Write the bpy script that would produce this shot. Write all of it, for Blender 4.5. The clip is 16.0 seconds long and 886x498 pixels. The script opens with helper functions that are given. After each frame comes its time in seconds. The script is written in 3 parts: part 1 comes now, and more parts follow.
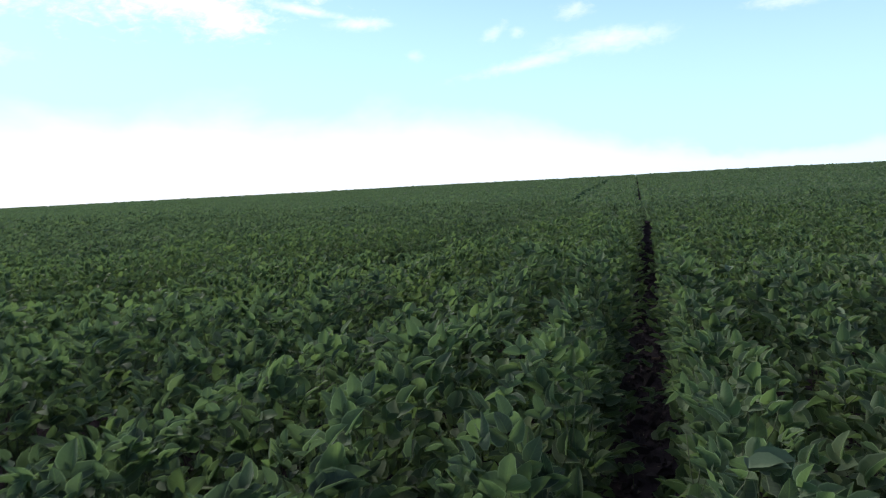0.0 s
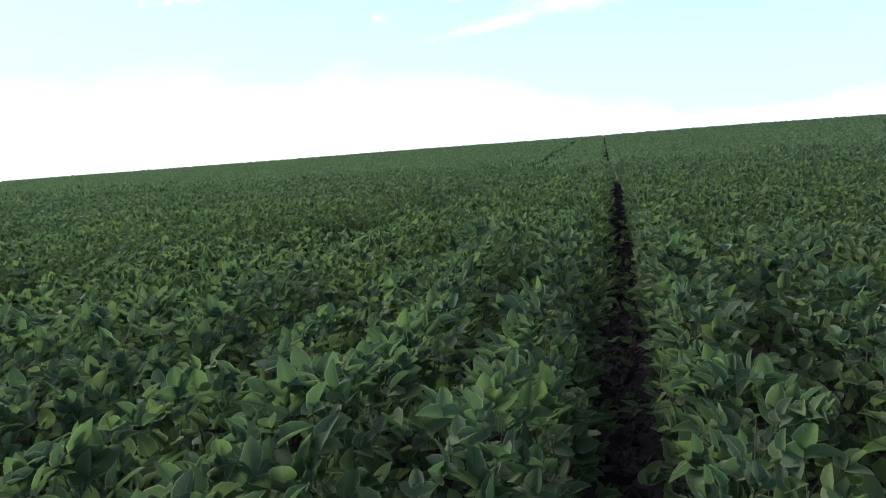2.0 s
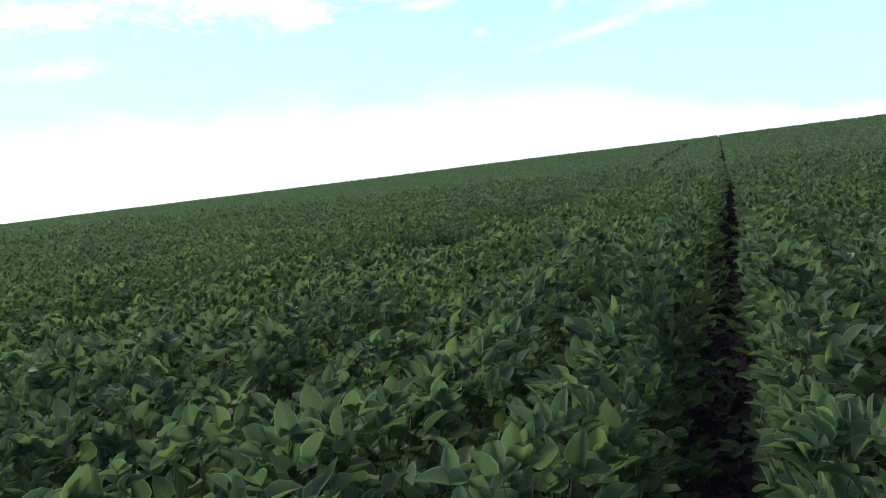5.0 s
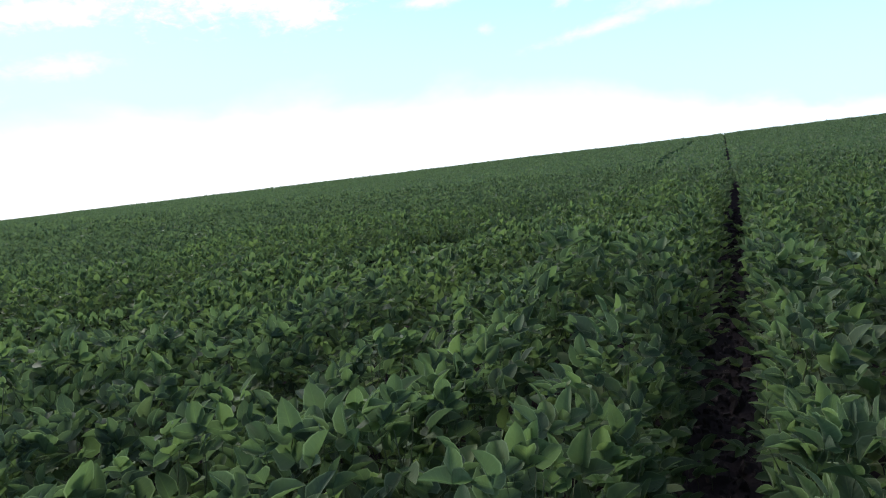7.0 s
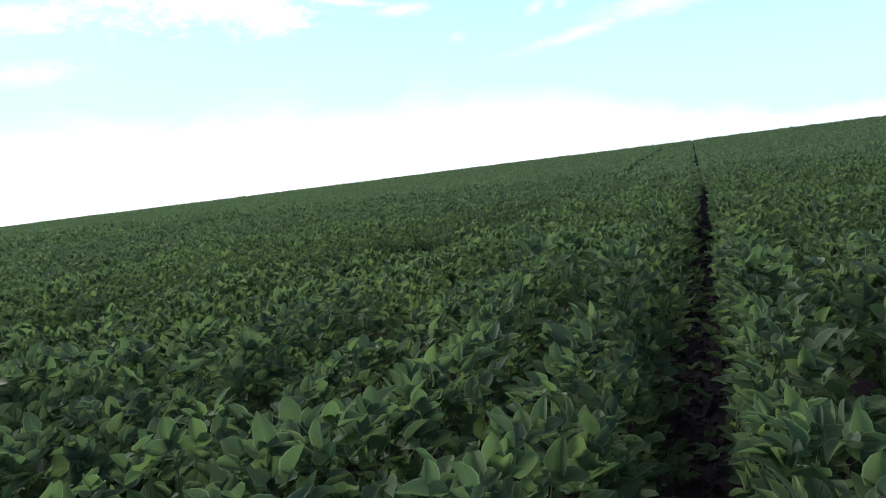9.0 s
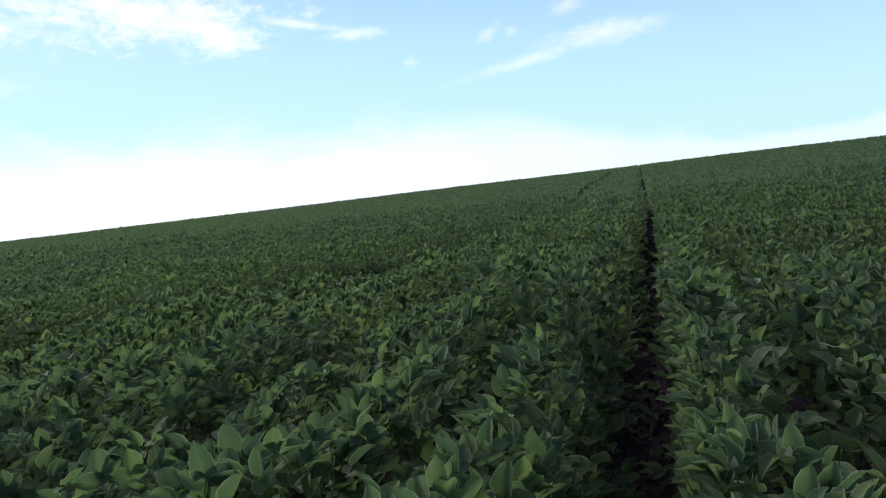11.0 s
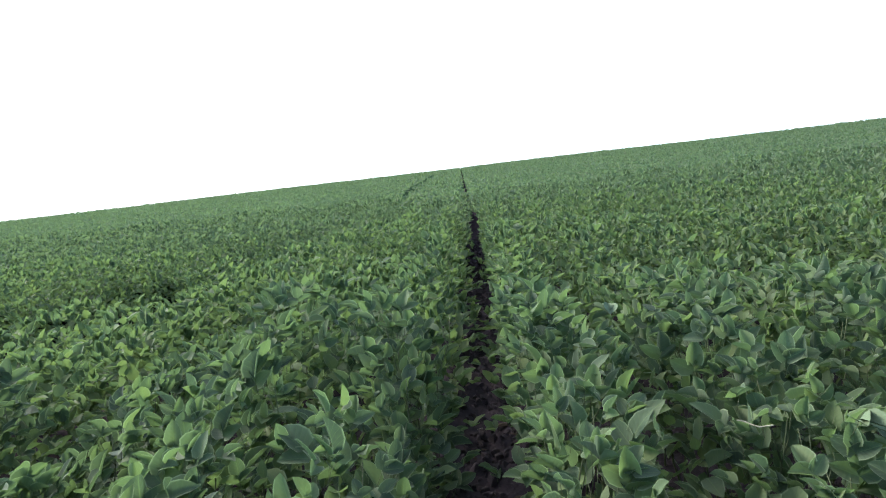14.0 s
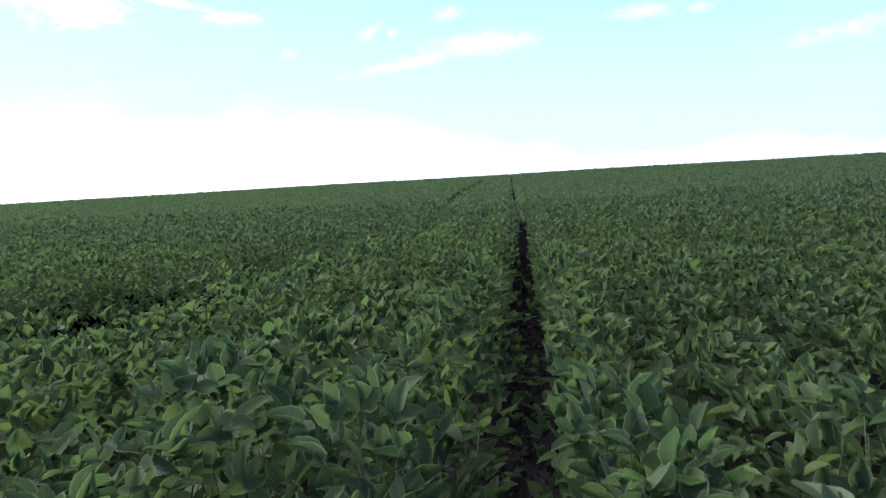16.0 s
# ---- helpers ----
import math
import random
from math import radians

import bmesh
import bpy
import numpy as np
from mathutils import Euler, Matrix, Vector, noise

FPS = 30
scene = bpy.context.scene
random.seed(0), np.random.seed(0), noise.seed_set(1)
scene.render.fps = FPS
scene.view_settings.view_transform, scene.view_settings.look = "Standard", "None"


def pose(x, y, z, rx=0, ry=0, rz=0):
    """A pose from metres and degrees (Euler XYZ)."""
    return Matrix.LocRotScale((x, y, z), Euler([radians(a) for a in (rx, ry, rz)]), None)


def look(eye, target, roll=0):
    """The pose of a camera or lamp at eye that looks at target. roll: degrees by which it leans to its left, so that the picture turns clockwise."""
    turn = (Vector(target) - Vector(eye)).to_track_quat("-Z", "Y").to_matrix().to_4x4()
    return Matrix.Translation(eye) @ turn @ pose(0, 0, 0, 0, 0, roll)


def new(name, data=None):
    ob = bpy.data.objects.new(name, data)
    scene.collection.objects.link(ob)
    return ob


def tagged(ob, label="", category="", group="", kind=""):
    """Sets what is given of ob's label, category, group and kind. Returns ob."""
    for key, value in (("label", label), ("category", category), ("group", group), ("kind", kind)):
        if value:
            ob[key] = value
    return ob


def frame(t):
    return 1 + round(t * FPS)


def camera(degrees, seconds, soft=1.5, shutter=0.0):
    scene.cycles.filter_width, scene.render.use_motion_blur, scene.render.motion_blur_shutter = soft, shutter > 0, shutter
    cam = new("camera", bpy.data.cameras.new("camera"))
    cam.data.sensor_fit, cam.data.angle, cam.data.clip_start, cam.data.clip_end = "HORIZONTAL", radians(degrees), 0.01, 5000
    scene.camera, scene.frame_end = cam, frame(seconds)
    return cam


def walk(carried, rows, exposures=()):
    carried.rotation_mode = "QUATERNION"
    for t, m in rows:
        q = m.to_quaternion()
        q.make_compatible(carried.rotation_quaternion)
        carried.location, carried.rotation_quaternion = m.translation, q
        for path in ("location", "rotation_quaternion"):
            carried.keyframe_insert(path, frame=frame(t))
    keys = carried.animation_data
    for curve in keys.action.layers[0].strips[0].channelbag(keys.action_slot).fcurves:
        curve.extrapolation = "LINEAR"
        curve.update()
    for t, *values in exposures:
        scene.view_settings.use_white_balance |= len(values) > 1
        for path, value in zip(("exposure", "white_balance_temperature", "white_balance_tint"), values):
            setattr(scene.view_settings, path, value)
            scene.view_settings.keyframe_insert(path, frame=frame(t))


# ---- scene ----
cam = camera(69.1, 16.0, soft=1.1, shutter=0.16)
PATH = [
    (0, (0.376, -0.815, 1.379), (-0.265, 1.069, 1.178), -3.1),
    (0.5, (0.358, -0.611, 1.384), (-0.131, 1.321, 1.224), -6.0),
    (1, (0.378, -0.383, 1.368), (-0.23, 1.51, 1.149), -4.3),
    (1.5, (0.351, -0.192, 1.354), (-0.317, 1.676, 1.099), -3.7),
    (2, (0.319, -0.042, 1.368), (-0.238, 1.853, 1.054), -4.4),
    (2.5, (0.346, 0.118, 1.356), (-0.574, 1.888, 1.211), -5.6),
    (3, (0.394, 0.227, 1.347), (-0.646, 1.926, 1.171), -6.1),
    (3.5, (0.427, 0.231, 1.336), (-0.3, 2.079, 1.096), -9.7),
    (4, (0.414, 0.245, 1.337), (-0.426, 2.046, 1.106), -7.9),
    (6.3, (0.411, 0.245, 1.34), (-0.458, 2.029, 1.084), -6.9),
    (6.5, (0.409, 0.246, 1.341), (-0.465, 2.028, 1.096), -7.3),
    (7, (0.41, 0.249, 1.34), (-0.465, 2.029, 1.087), -6.9),
    (7.5, (0.413, 0.249, 1.34), (-0.431, 2.045, 1.089), -6.8),
    (8, (0.413, 0.243, 1.336), (-0.371, 2.065, 1.075), -7.3),
    (8.2, (0.411, 0.245, 1.338), (-0.392, 2.058, 1.081), -7.3),
    (10.3, (0.42, 0.246, 1.356), (-0.333, 2.088, 1.16), -6.5),
    (10.5, (0.423, 0.247, 1.35), (-0.294, 2.105, 1.163), -6.6),
    (11, (0.429, 0.253, 1.345), (-0.235, 2.13, 1.157), -6.9),
    (11.5, (0.447, 0.274, 1.334), (-0.131, 2.173, 1.084), -8.3),
    (12, (0.469, 0.316, 1.333), (0.043, 2.251, 1.062), -8.3),
    (12.5, (0.467, 0.363, 1.326), (0.205, 2.302, 0.911), -8.1),
    (13, (0.381, 0.505, 1.32), (-0.126, 2.374, 0.821), -4.5),
    (13.5, (0.331, 0.71, 1.354), (0.013, 2.658, 1.036), -5.8),
    (14, (0.368, 0.942, 1.338), (0.221, 2.922, 1.092), -6.7),
    (14.5, (0.36, 1.218, 1.325), (0.048, 3.172, 1.038), -4.6),
    (15, (0.315, 1.528, 1.344), (-0.005, 3.475, 1.02), -1.3),
    (15.5, (0.31, 1.753, 1.328), (0.11, 3.719, 1.016), -4.5),
    (16, (0.319, 2.049, 1.328), (0.036, 4.017, 1.107), -3.4),
]
EXPOSURES = [(0, 0.35), (0.5, 0.1), (1, 0.1), (1.5, 0.35), (2, 0.65), (2.5, 0.7), (3, 0.1), (3.5, 0.1), (4, 0.3), (6.5, 0.53), (8, 0.53), (10.5, 0.3), (11, 0.18),
             (11.5, 0.22), (12, 0.5), (12.5, 0.74), (13, 1.43), (13.3, 2.1), (13.7, 2.1), (14, 1.7), (14.4, 0.6), (15, 0.86), (15.5, 0.84), (16, 0.68)]
# the darker the picture is held, the more its balance leans to magenta
walk(cam, [(t, look(e, a, r)) for t, e, a, r in PATH], [(t, v, 6400, 10 + max(0.0, 8 - 14 * v)) for t, v in EXPOSURES])

# ---- world, sun, exposure ----
SUN_AZ, SUN_EL = -62.0, 31.0            # degrees from +y towards +x, and above the level
HAZE_AZ = -74.0

world = bpy.data.worlds.new("evening_sky")
scene.world = world
world.use_nodes = True
wn, wl = world.node_tree.nodes, world.node_tree.links
wn.clear()


def wmath(op, a, b=None, c=None, clamp=False):
    n = wn.new("ShaderNodeMath")
    n.operation, n.use_clamp = op, clamp
    for i, v in enumerate((a, b, c)):
        if v is None:
            continue
        if isinstance(v, (int, float)):
            n.inputs[i].default_value = v
        else:
            wl.new(v, n.inputs[i])
    return n.outputs[0]


def wsmooth(x, lo, hi):
    n = wn.new("ShaderNodeMapRange")
    n.interpolation_type = "SMOOTHSTEP"
    wl.new(x, n.inputs[0])
    n.inputs[1].default_value, n.inputs[2].default_value = lo, hi
    return n.outputs[0]


coord = wn.new("ShaderNodeTexCoord")
sep = wn.new("ShaderNodeSeparateXYZ")
wl.new(coord.outputs["Generated"], sep.inputs[0])
azim = wmath("MULTIPLY", wmath("ARCTAN2", sep.outputs[0], sep.outputs[1]), 57.2958)
elev = wmath("MULTIPLY", wmath("ARCSINE", sep.outputs[2]), 57.2958)
cxyz = wn.new("ShaderNodeCombineXYZ")
wl.new(wmath("MULTIPLY", azim, 0.55), cxyz.inputs[0])
wl.new(elev, cxyz.inputs[1])


def wnoise(scale, detail, rough=0.55, dist=0.0):
    n = wn.new("ShaderNodeTexNoise")
    wl.new(cxyz.outputs[0], n.inputs["Vector"])
    n.inputs["Scale"].default_value, n.inputs["Detail"].default_value = scale, detail
    n.inputs["Roughness"].default_value, n.inputs["Distortion"].default_value = rough, dist
    return n.outputs[0]


puff = wnoise(0.42, 6.0, 0.6, 0.3)       # billows, about two degrees across
fleck = wnoise(1.5, 7.0, 0.65, 0.5)       # small broken edges
wisp = wnoise(0.16, 5.0, 0.55, 0.2)       # broad veils


def cloud(az0, el0, half_az, half_el, tilt=0.0, raggedness=1.0, edge=0.75, dense=1.0):
    """A soft cloud about az0, el0 with a ragged outline, leaning by tilt degrees."""
    ct, st = math.cos(radians(tilt)), math.sin(radians(tilt))
    dx, dy = wmath("SUBTRACT", azim, az0), wmath("SUBTRACT", elev, el0)
    a = wmath("ADD", wmath("MULTIPLY", dx, ct / half_az), wmath("MULTIPLY", dy, st / half_az))
    b = wmath("ADD", wmath("MULTIPLY", dx, -st / half_el), wmath("MULTIPLY", dy, ct / half_el))
    r = wmath("SQRT", wmath("ADD", wmath("MULTIPLY", a, a), wmath("MULTIPLY", b, b)))
    r = wmath("ADD", r, wmath("MULTIPLY", wmath("SUBTRACT", 0.5, puff), 3.0 * raggedness))
    r = wmath("ADD", r, wmath("MULTIPLY", wmath("SUBTRACT", 0.5, fleck), 2.6 * raggedness))
    return wmath("MULTIPLY", wsmooth(r, 1.6, 0.7 - edge), dense)


# az, el, half width, half height, tilt, raggedness, softness
CLOUDS = [
    (-42.0, 16.2, 8.5, 2.3, -4, 1.0, 0.8), (-53.5, 14.6, 5.0, 0.9, 6, 0.9, 0.8), (-35.6, 14.4, 2.6, 1.3, -20, 0.9, 0.7),
    (-29.5, 14.9, 3.0, 0.35, -10, 0.6, 0.8, 0.8), (-25.2, 13.7, 2.4, 0.5, 0, 0.7, 0.9, 0.75),
    (-3.9, 11.1, 4.4, 0.85, 2, 0.5, 0.8, 0.68), (-10.3, 9.9, 5.0, 0.5, 9, 0.6, 1.0, 0.6),
    (-6.8, 13.7, 1.3, 0.6, 10, 1.0, 1.0, 0.5), (-13.4, 12.5, 1.0, 0.5, 30, 1.0, 1.1, 0.45), (-11.4, 12.4, 0.6, 0.4, 0, 1.0, 1.1, 0.45),
    (-20.4, 11.0, 0.7, 0.4, 0, 1.0, 1.1, 0.35), (-7.0, 15.9, 3.2, 0.5, 0, 0.8, 1.0, 0.65), (-17.0, 16.8, 1.4, 0.7, 20, 0.9, 0.9, 0.7),
    (9.5, 12.4, 2.4, 0.5, 0, 0.8, 1.0, 0.6), (24.5, 9.0, 3.6, 0.7, 5, 0.9, 1.0, 0.55), (-55.0, 10.7, 4.0, 0.7, 4, 0.9, 1.2, 0.5),
    (-62.0, 8.4, 3.0, 0.7, 4, 0.9, 1.2, 0.6), (-60.0, 16.2, 1.8, 0.4, 0, 0.8, 0.9, 0.7), (14.0, 12.2, 1.2, 0.4, 0, 0.8, 1.0, 0.5),
]
turn_sun = wmath("ABSOLUTE", wmath("SUBTRACT", azim, HAZE_AZ))
cover = None
for row in CLOUDS:
    m = cloud(*row)
    cover = m if cover is None else wmath("MAXIMUM", cover, m)
# thin scattered cloud over unseen sky above the visible part, added for top light
fill_veil = wmath("MULTIPLY", wsmooth(wisp, 0.30, 0.62), wsmooth(elev, 19.0, 38.0))
cover = wmath("MAXIMUM", cover, wmath("MULTIPLY", fill_veil, wmath("ADD", 0.22, wmath("MULTIPLY", wsmooth(turn_sun, 150.0, 30.0), 0.50))), clamp=True)

# pale haze above the skyline, thickest towards the sun
near_sun = wsmooth(turn_sun, 104.0, 26.0)
top = wmath("ADD", wmath("MULTIPLY", wsmooth(turn_sun, 88.0, 44.0), 4.8), wmath("ADD", 1.6, wmath("MULTIPLY", wmath("SUBTRACT", wisp, 0.5), 7.0)))
haze = wsmooth(wmath("DIVIDE", elev, wmath("MAXIMUM", top, 0.8)), 1.3, 0.4)
pale = wmath("MULTIPLY", wmath("POWER", wsmooth(elev, 31.0, 0.0), 1.2), wmath("ADD", 0.3, wmath("MULTIPLY", wsmooth(turn_sun, 165.0, 100.0), 0.7)))
side = wmath("MULTIPLY", near_sun, wsmooth(elev, 34.0, 4.0))

sky = wn.new("ShaderNodeTexSky")
sky.sky_type = "NISHITA"
sky.sun_disc = False
sky.sun_elevation, sky.sun_rotation = radians(SUN_EL), radians(SUN_AZ)
sky.air_density, sky.dust_density, sky.ozone_density = 1.0, 0.2, 1.0


def wmix(fac, a, b, kind="MIX"):
    n = wn.new("ShaderNodeMix")
    n.data_type, n.blend_type = "RGBA", kind
    if isinstance(fac, (int, float)):
        n.inputs[0].default_value = fac
    else:
        wl.new(fac, n.inputs[0])
    for i, v in ((6, a), (7, b)):
        if isinstance(v, tuple):
            n.inputs[i].default_value = (*v, 1)
        else:
            wl.new(v, n.inputs[i])
    return n.outputs[2]


SKY_STRENGTH = 0.10
base = wmix(1.0, sky.outputs[0], (0.90, 1.06, 1.14), "MULTIPLY")
base = wmix(wmath("MULTIPLY", pale, 0.88), base, (5.4, 8.5, 10.7))
base = wmix(wmath("MULTIPLY", side, 0.35), base, (5.5, 8.7, 10.6))
base = wmix(wmath("MULTIPLY", haze, wmath("ADD", 0.34, wmath("MULTIPLY", near_sun, 0.56))), base, (9.9, 10.1, 10.5))
base = wmix(wmath("MULTIPLY", cover, 0.75), base, (10.6, 10.7, 11.0))
bg = wn.new("ShaderNodeBackground")
wl.new(base, bg.inputs[0])
bg.inputs[1].default_value = SKY_STRENGTH
wo = wn.new("ShaderNodeOutputWorld")
wl.new(bg.outputs[0], wo.inputs[0])

sun = new("sun", bpy.data.lights.new("sun", "SUN"))
sun.data.energy, sun.data.angle, sun.data.color = 3.1, radians(26), (1.0, 0.95, 0.88)
az, el = radians(SUN_AZ), radians(SUN_EL)
sun.matrix_world = look((math.sin(az) * math.cos(el) * 50, math.cos(az) * math.cos(el) * 50, math.sin(el) * 50), (0, 0, 0))


# ---- materials ----
class Nodes:
    """A small builder for node materials."""

    def __init__(self, name):
        self.mat = bpy.data.materials.new(name)
        self.mat.use_nodes = True
        self.n, self.l = self.mat.node_tree.nodes, self.mat.node_tree.links
        self.n.clear()
        self.out = self.n.new("ShaderNodeOutputMaterial")

    def put(self, socket, v):
        if isinstance(v, bpy.types.NodeSocket):
            self.l.new(v, socket)
        elif isinstance(v, tuple) and len(v) == 3 and socket.type == "RGBA":
            socket.default_value = (*v, 1)
        else:
            socket.default_value = v

    def math(self, op, a, b=None, clamp=False):
        n = self.n.new("ShaderNodeMath")
        n.operation, n.use_clamp = op, clamp
        self.put(n.inputs[0], a)
        if b is not None:
            self.put(n.inputs[1], b)
        return n.outputs[0]

    def mix(self, fac, a, b, kind="MIX"):
        n = self.n.new("ShaderNodeMix")
        n.data_type, n.blend_type = "RGBA", kind
        self.put(n.inputs[0], fac), self.put(n.inputs[6], a), self.put(n.inputs[7], b)
        return n.outputs[2]

    def smooth(self, x, lo, hi, to_lo=0.0, to_hi=1.0):
        n = self.n.new("ShaderNodeMapRange")
        n.interpolation_type = "SMOOTHSTEP"
        self.put(n.inputs[0], x)
        for i, v in enumerate((lo, hi, to_lo, to_hi)):
            n.inputs[i + 1].default_value = v
        return n.outputs[0]

    def noise(self, vector, scale, detail=3.0, rough=0.55):
        n = self.n.new("ShaderNodeTexNoise")
        self.put(n.inputs["Vector"], vector)
        n.inputs["Scale"].default_value, n.inputs["Detail"].default_value, n.inputs["Roughness"].default_value = scale, detail, rough
        return n.outputs[0]

    def ramp(self, fac, stops):
        n = self.n.new("ShaderNodeValToRGB")
        self.put(n.inputs[0], fac)
        el_ = n.color_ramp.elements
        while len(el_) < len(stops):
            el_.new(0.5)
        for e, (p, c) in zip(el_, stops):
            e.position, e.color = p, (*c, 1)
        return n.outputs[0]

    def bump(self, height, strength, distance):
        n = self.n.new("ShaderNodeBump")
        n.inputs["Strength"].default_value, n.inputs["Distance"].default_value = strength, distance
        self.put(n.inputs["Height"], height)
        return n.outputs[0]

    def principled(self, color, rough, normal=None, spec=0.5):
        n = self.n.new("ShaderNodeBsdfPrincipled")
        self.put(n.inputs["Base Color"], color), self.put(n.inputs["Roughness"], rough)
        self.put(n.inputs["Specular IOR Level"], spec)
        if normal is not None:
            self.l.new(normal, n.inputs["Normal"])
        return n

    def where(self):
        return self.n.new("ShaderNodeNewGeometry").outputs["Position"]

    def island(self):
        return self.n.new("ShaderNodeNewGeometry").outputs["Random Per Island"]

    def lone(self):
        return self.n.new("ShaderNodeObjectInfo").outputs["Random"]

    def finish(self, shader):
        self.l.new(shader, self.out.inputs[0])
        return self.mat


LEAF_TONES = [(0.0, (0.055, 0.074, 0.056)), (0.3, (0.079, 0.109, 0.067)), (0.6, (0.102, 0.140, 0.075)), (0.85, (0.123, 0.166, 0.079)),
              (0.97, (0.138, 0.182, 0.081)), (1.0, (0.148, 0.190, 0.081))]


def leaf_material(name, pieces, veins):
    """Soybean leaf: downy, matt green, thin enough to let light through; veins along the blade's own coordinates."""
    k = Nodes(name)
    if pieces:
        rnd = k.math("FRACT", k.math("ADD", k.lone(), k.math("MULTIPLY", k.island(), 0.63)))
    else:
        rnd = k.island()
    pos = k.where()
    patch = k.noise(pos, 0.55, 2.0)
    fac = k.math("ADD", rnd, k.math("MULTIPLY", k.math("SUBTRACT", patch, 0.5), 0.45), clamp=True)
    # field copy takes lighter tones, painted in against the shadows between leaves
    if not pieces and veins:
        fac = k.math("ADD", fac, 0.30, clamp=True)
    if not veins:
        fac = k.math("ADD", k.math("MULTIPLY", fac, 0.6), 0.40, clamp=True)          # pale veins and rims, too fine to tell apart, plus painted far-field brightness
    col = k.ramp(fac, LEAF_TONES)
    other = k.math("FRACT", k.math("MULTIPLY", rnd, 17.3))
    col = k.mix(k.smooth(other, 0.6, 1.0, 0.0, 0.42), col, (0.106, 0.126, 0.088))     # leaves turned to their greyish side
    # distance haze put into the far foliage's colour as grey
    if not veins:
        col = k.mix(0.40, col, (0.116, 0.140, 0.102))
    fine = k.noise(pos, 90.0, 3.0)
    col = k.mix(k.smooth(fine, 0.35, 0.75, 0.0, 0.28), col, (0.085, 0.13, 0.065))
    bloom = k.noise(pos, 16.0, 2.0)
    col = k.mix(k.smooth(bloom, 0.52, 0.72, 0.0, 0.25), col, (0.092, 0.130, 0.090))
    normal = None
    if veins:
        uv = k.n.new("ShaderNodeTexCoord").outputs["UV"]
        s = k.n.new("ShaderNodeSeparateXYZ")
        k.l.new(uv, s.inputs[0])
        u = k.math("ABSOLUTE", k.math("SUBTRACT", s.outputs[0], 0.5))
        saw = k.math("FRACT", k.math("MULTIPLY", k.math("SUBTRACT", s.outputs[1], k.math("MULTIPLY", u, 0.62)), 6.5))
        side = k.smooth(k.math("ABSOLUTE", k.math("SUBTRACT", saw, 0.5)), 0.0, 0.10, 1.0, 0.0)
        rib = k.smooth(u, 0.008, 0.035, 1.0, 0.0)
        vein = k.math("MAXIMUM", rib, k.math("MULTIPLY", side, 0.45))
        col = k.mix(k.math("MULTIPLY", vein, 0.46), col, (0.150, 0.215, 0.090))
        # pale downy margin, its colour strengthened for the light curled edges catch
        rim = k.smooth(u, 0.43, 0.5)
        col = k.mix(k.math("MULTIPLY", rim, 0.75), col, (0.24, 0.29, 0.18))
        quilt = k.math("ADD", k.smooth(k.math("ABSOLUTE", k.math("SUBTRACT", saw, 0.5)), 0.0, 0.5), k.math("MULTIPLY", fine, 0.3))
        normal = k.bump(quilt, 0.35, 0.0011)
    p = k.principled(col, k.smooth(bloom, 0.3, 0.7, 0.62, 0.78), normal, 0.12)
    p.inputs["Sheen Weight"].default_value, p.inputs["Sheen Roughness"].default_value = 0.05, 0.45          # fine down on the blade
    p.inputs["Sheen Tint"].default_value = (0.86, 1.0, 0.80, 1)
    t = k.n.new("ShaderNodeBsdfTranslucent")
    k.put(t.inputs[0], k.mix(1.0, col, (1.02, 1.22, 0.80), "MULTIPLY"))
    m = k.n.new("ShaderNodeMixShader")
    m.inputs[0].default_value = 0.44
    k.l.new(p.outputs[0], m.inputs[1]), k.l.new(t.outputs[0], m.inputs[2])
    return k.finish(m.outputs[0])


def plain_material(name, stops, scale, rough=0.9, bump=0.4, dist=0.01, spec=0.2, own=None):
    k = Nodes(name)
    pos = k.where()
    big, small = k.noise(pos, scale, 3.0), k.noise(pos, scale * 11, 4.0, 0.65)
    fac = k.math("ADD", k.math("MULTIPLY", big, 0.55), k.math("MULTIPLY", small, 0.45))
    if own == "island":
        fac = k.math("ADD", k.math("MULTIPLY", fac, 0.5), k.math("MULTIPLY", k.island(), 0.5))
    if own == "lone":
        fac = k.math("ADD", k.math("MULTIPLY", fac, 0.5), k.math("MULTIPLY", k.lone(), 0.5))
    col = k.ramp(fac, stops)
    return k.finish(k.principled(col, rough, k.bump(small, bump, dist), spec).outputs[0])


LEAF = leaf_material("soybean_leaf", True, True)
LEAF_MID = leaf_material("brightened_field_leaf", False, True)
LEAF_FAR = leaf_material("hazed_soybean_foliage", False, False)
STEM = plain_material("soybean_stem", [(0.2, (0.045, 0.068, 0.03)), (0.8, (0.10, 0.115, 0.055))], 6.0, 0.8, 0.3, 0.002, 0.3)
SOIL = plain_material("damp_dark_soil", [(0.25, (0.028, 0.022, 0.025)), (0.55, (0.052, 0.041, 0.046)), (0.85, (0.085, 0.068, 0.073))], 2.2, 0.95, 0.8, 0.03, 0.0)
CLOD = plain_material("soil_clod", [(0.2, (0.026, 0.020, 0.023)), (0.8, (0.074, 0.057, 0.062))], 9.0, 0.95, 0.7, 0.01, 0.2, "island")
LITTER = plain_material("dry_litter", [(0.2, (0.05, 0.028, 0.022)), (0.55, (0.09, 0.062, 0.045)), (0.85, (0.17, 0.14, 0.11))], 14.0, 0.85, 0.3, 0.002, 0.2, "island")
STRAW = plain_material("dry_straw", [(0.2, (0.18, 0.16, 0.10)), (0.8, (0.34, 0.31, 0.23))], 14.0, 0.7, 0.3, 0.002, 0.3)
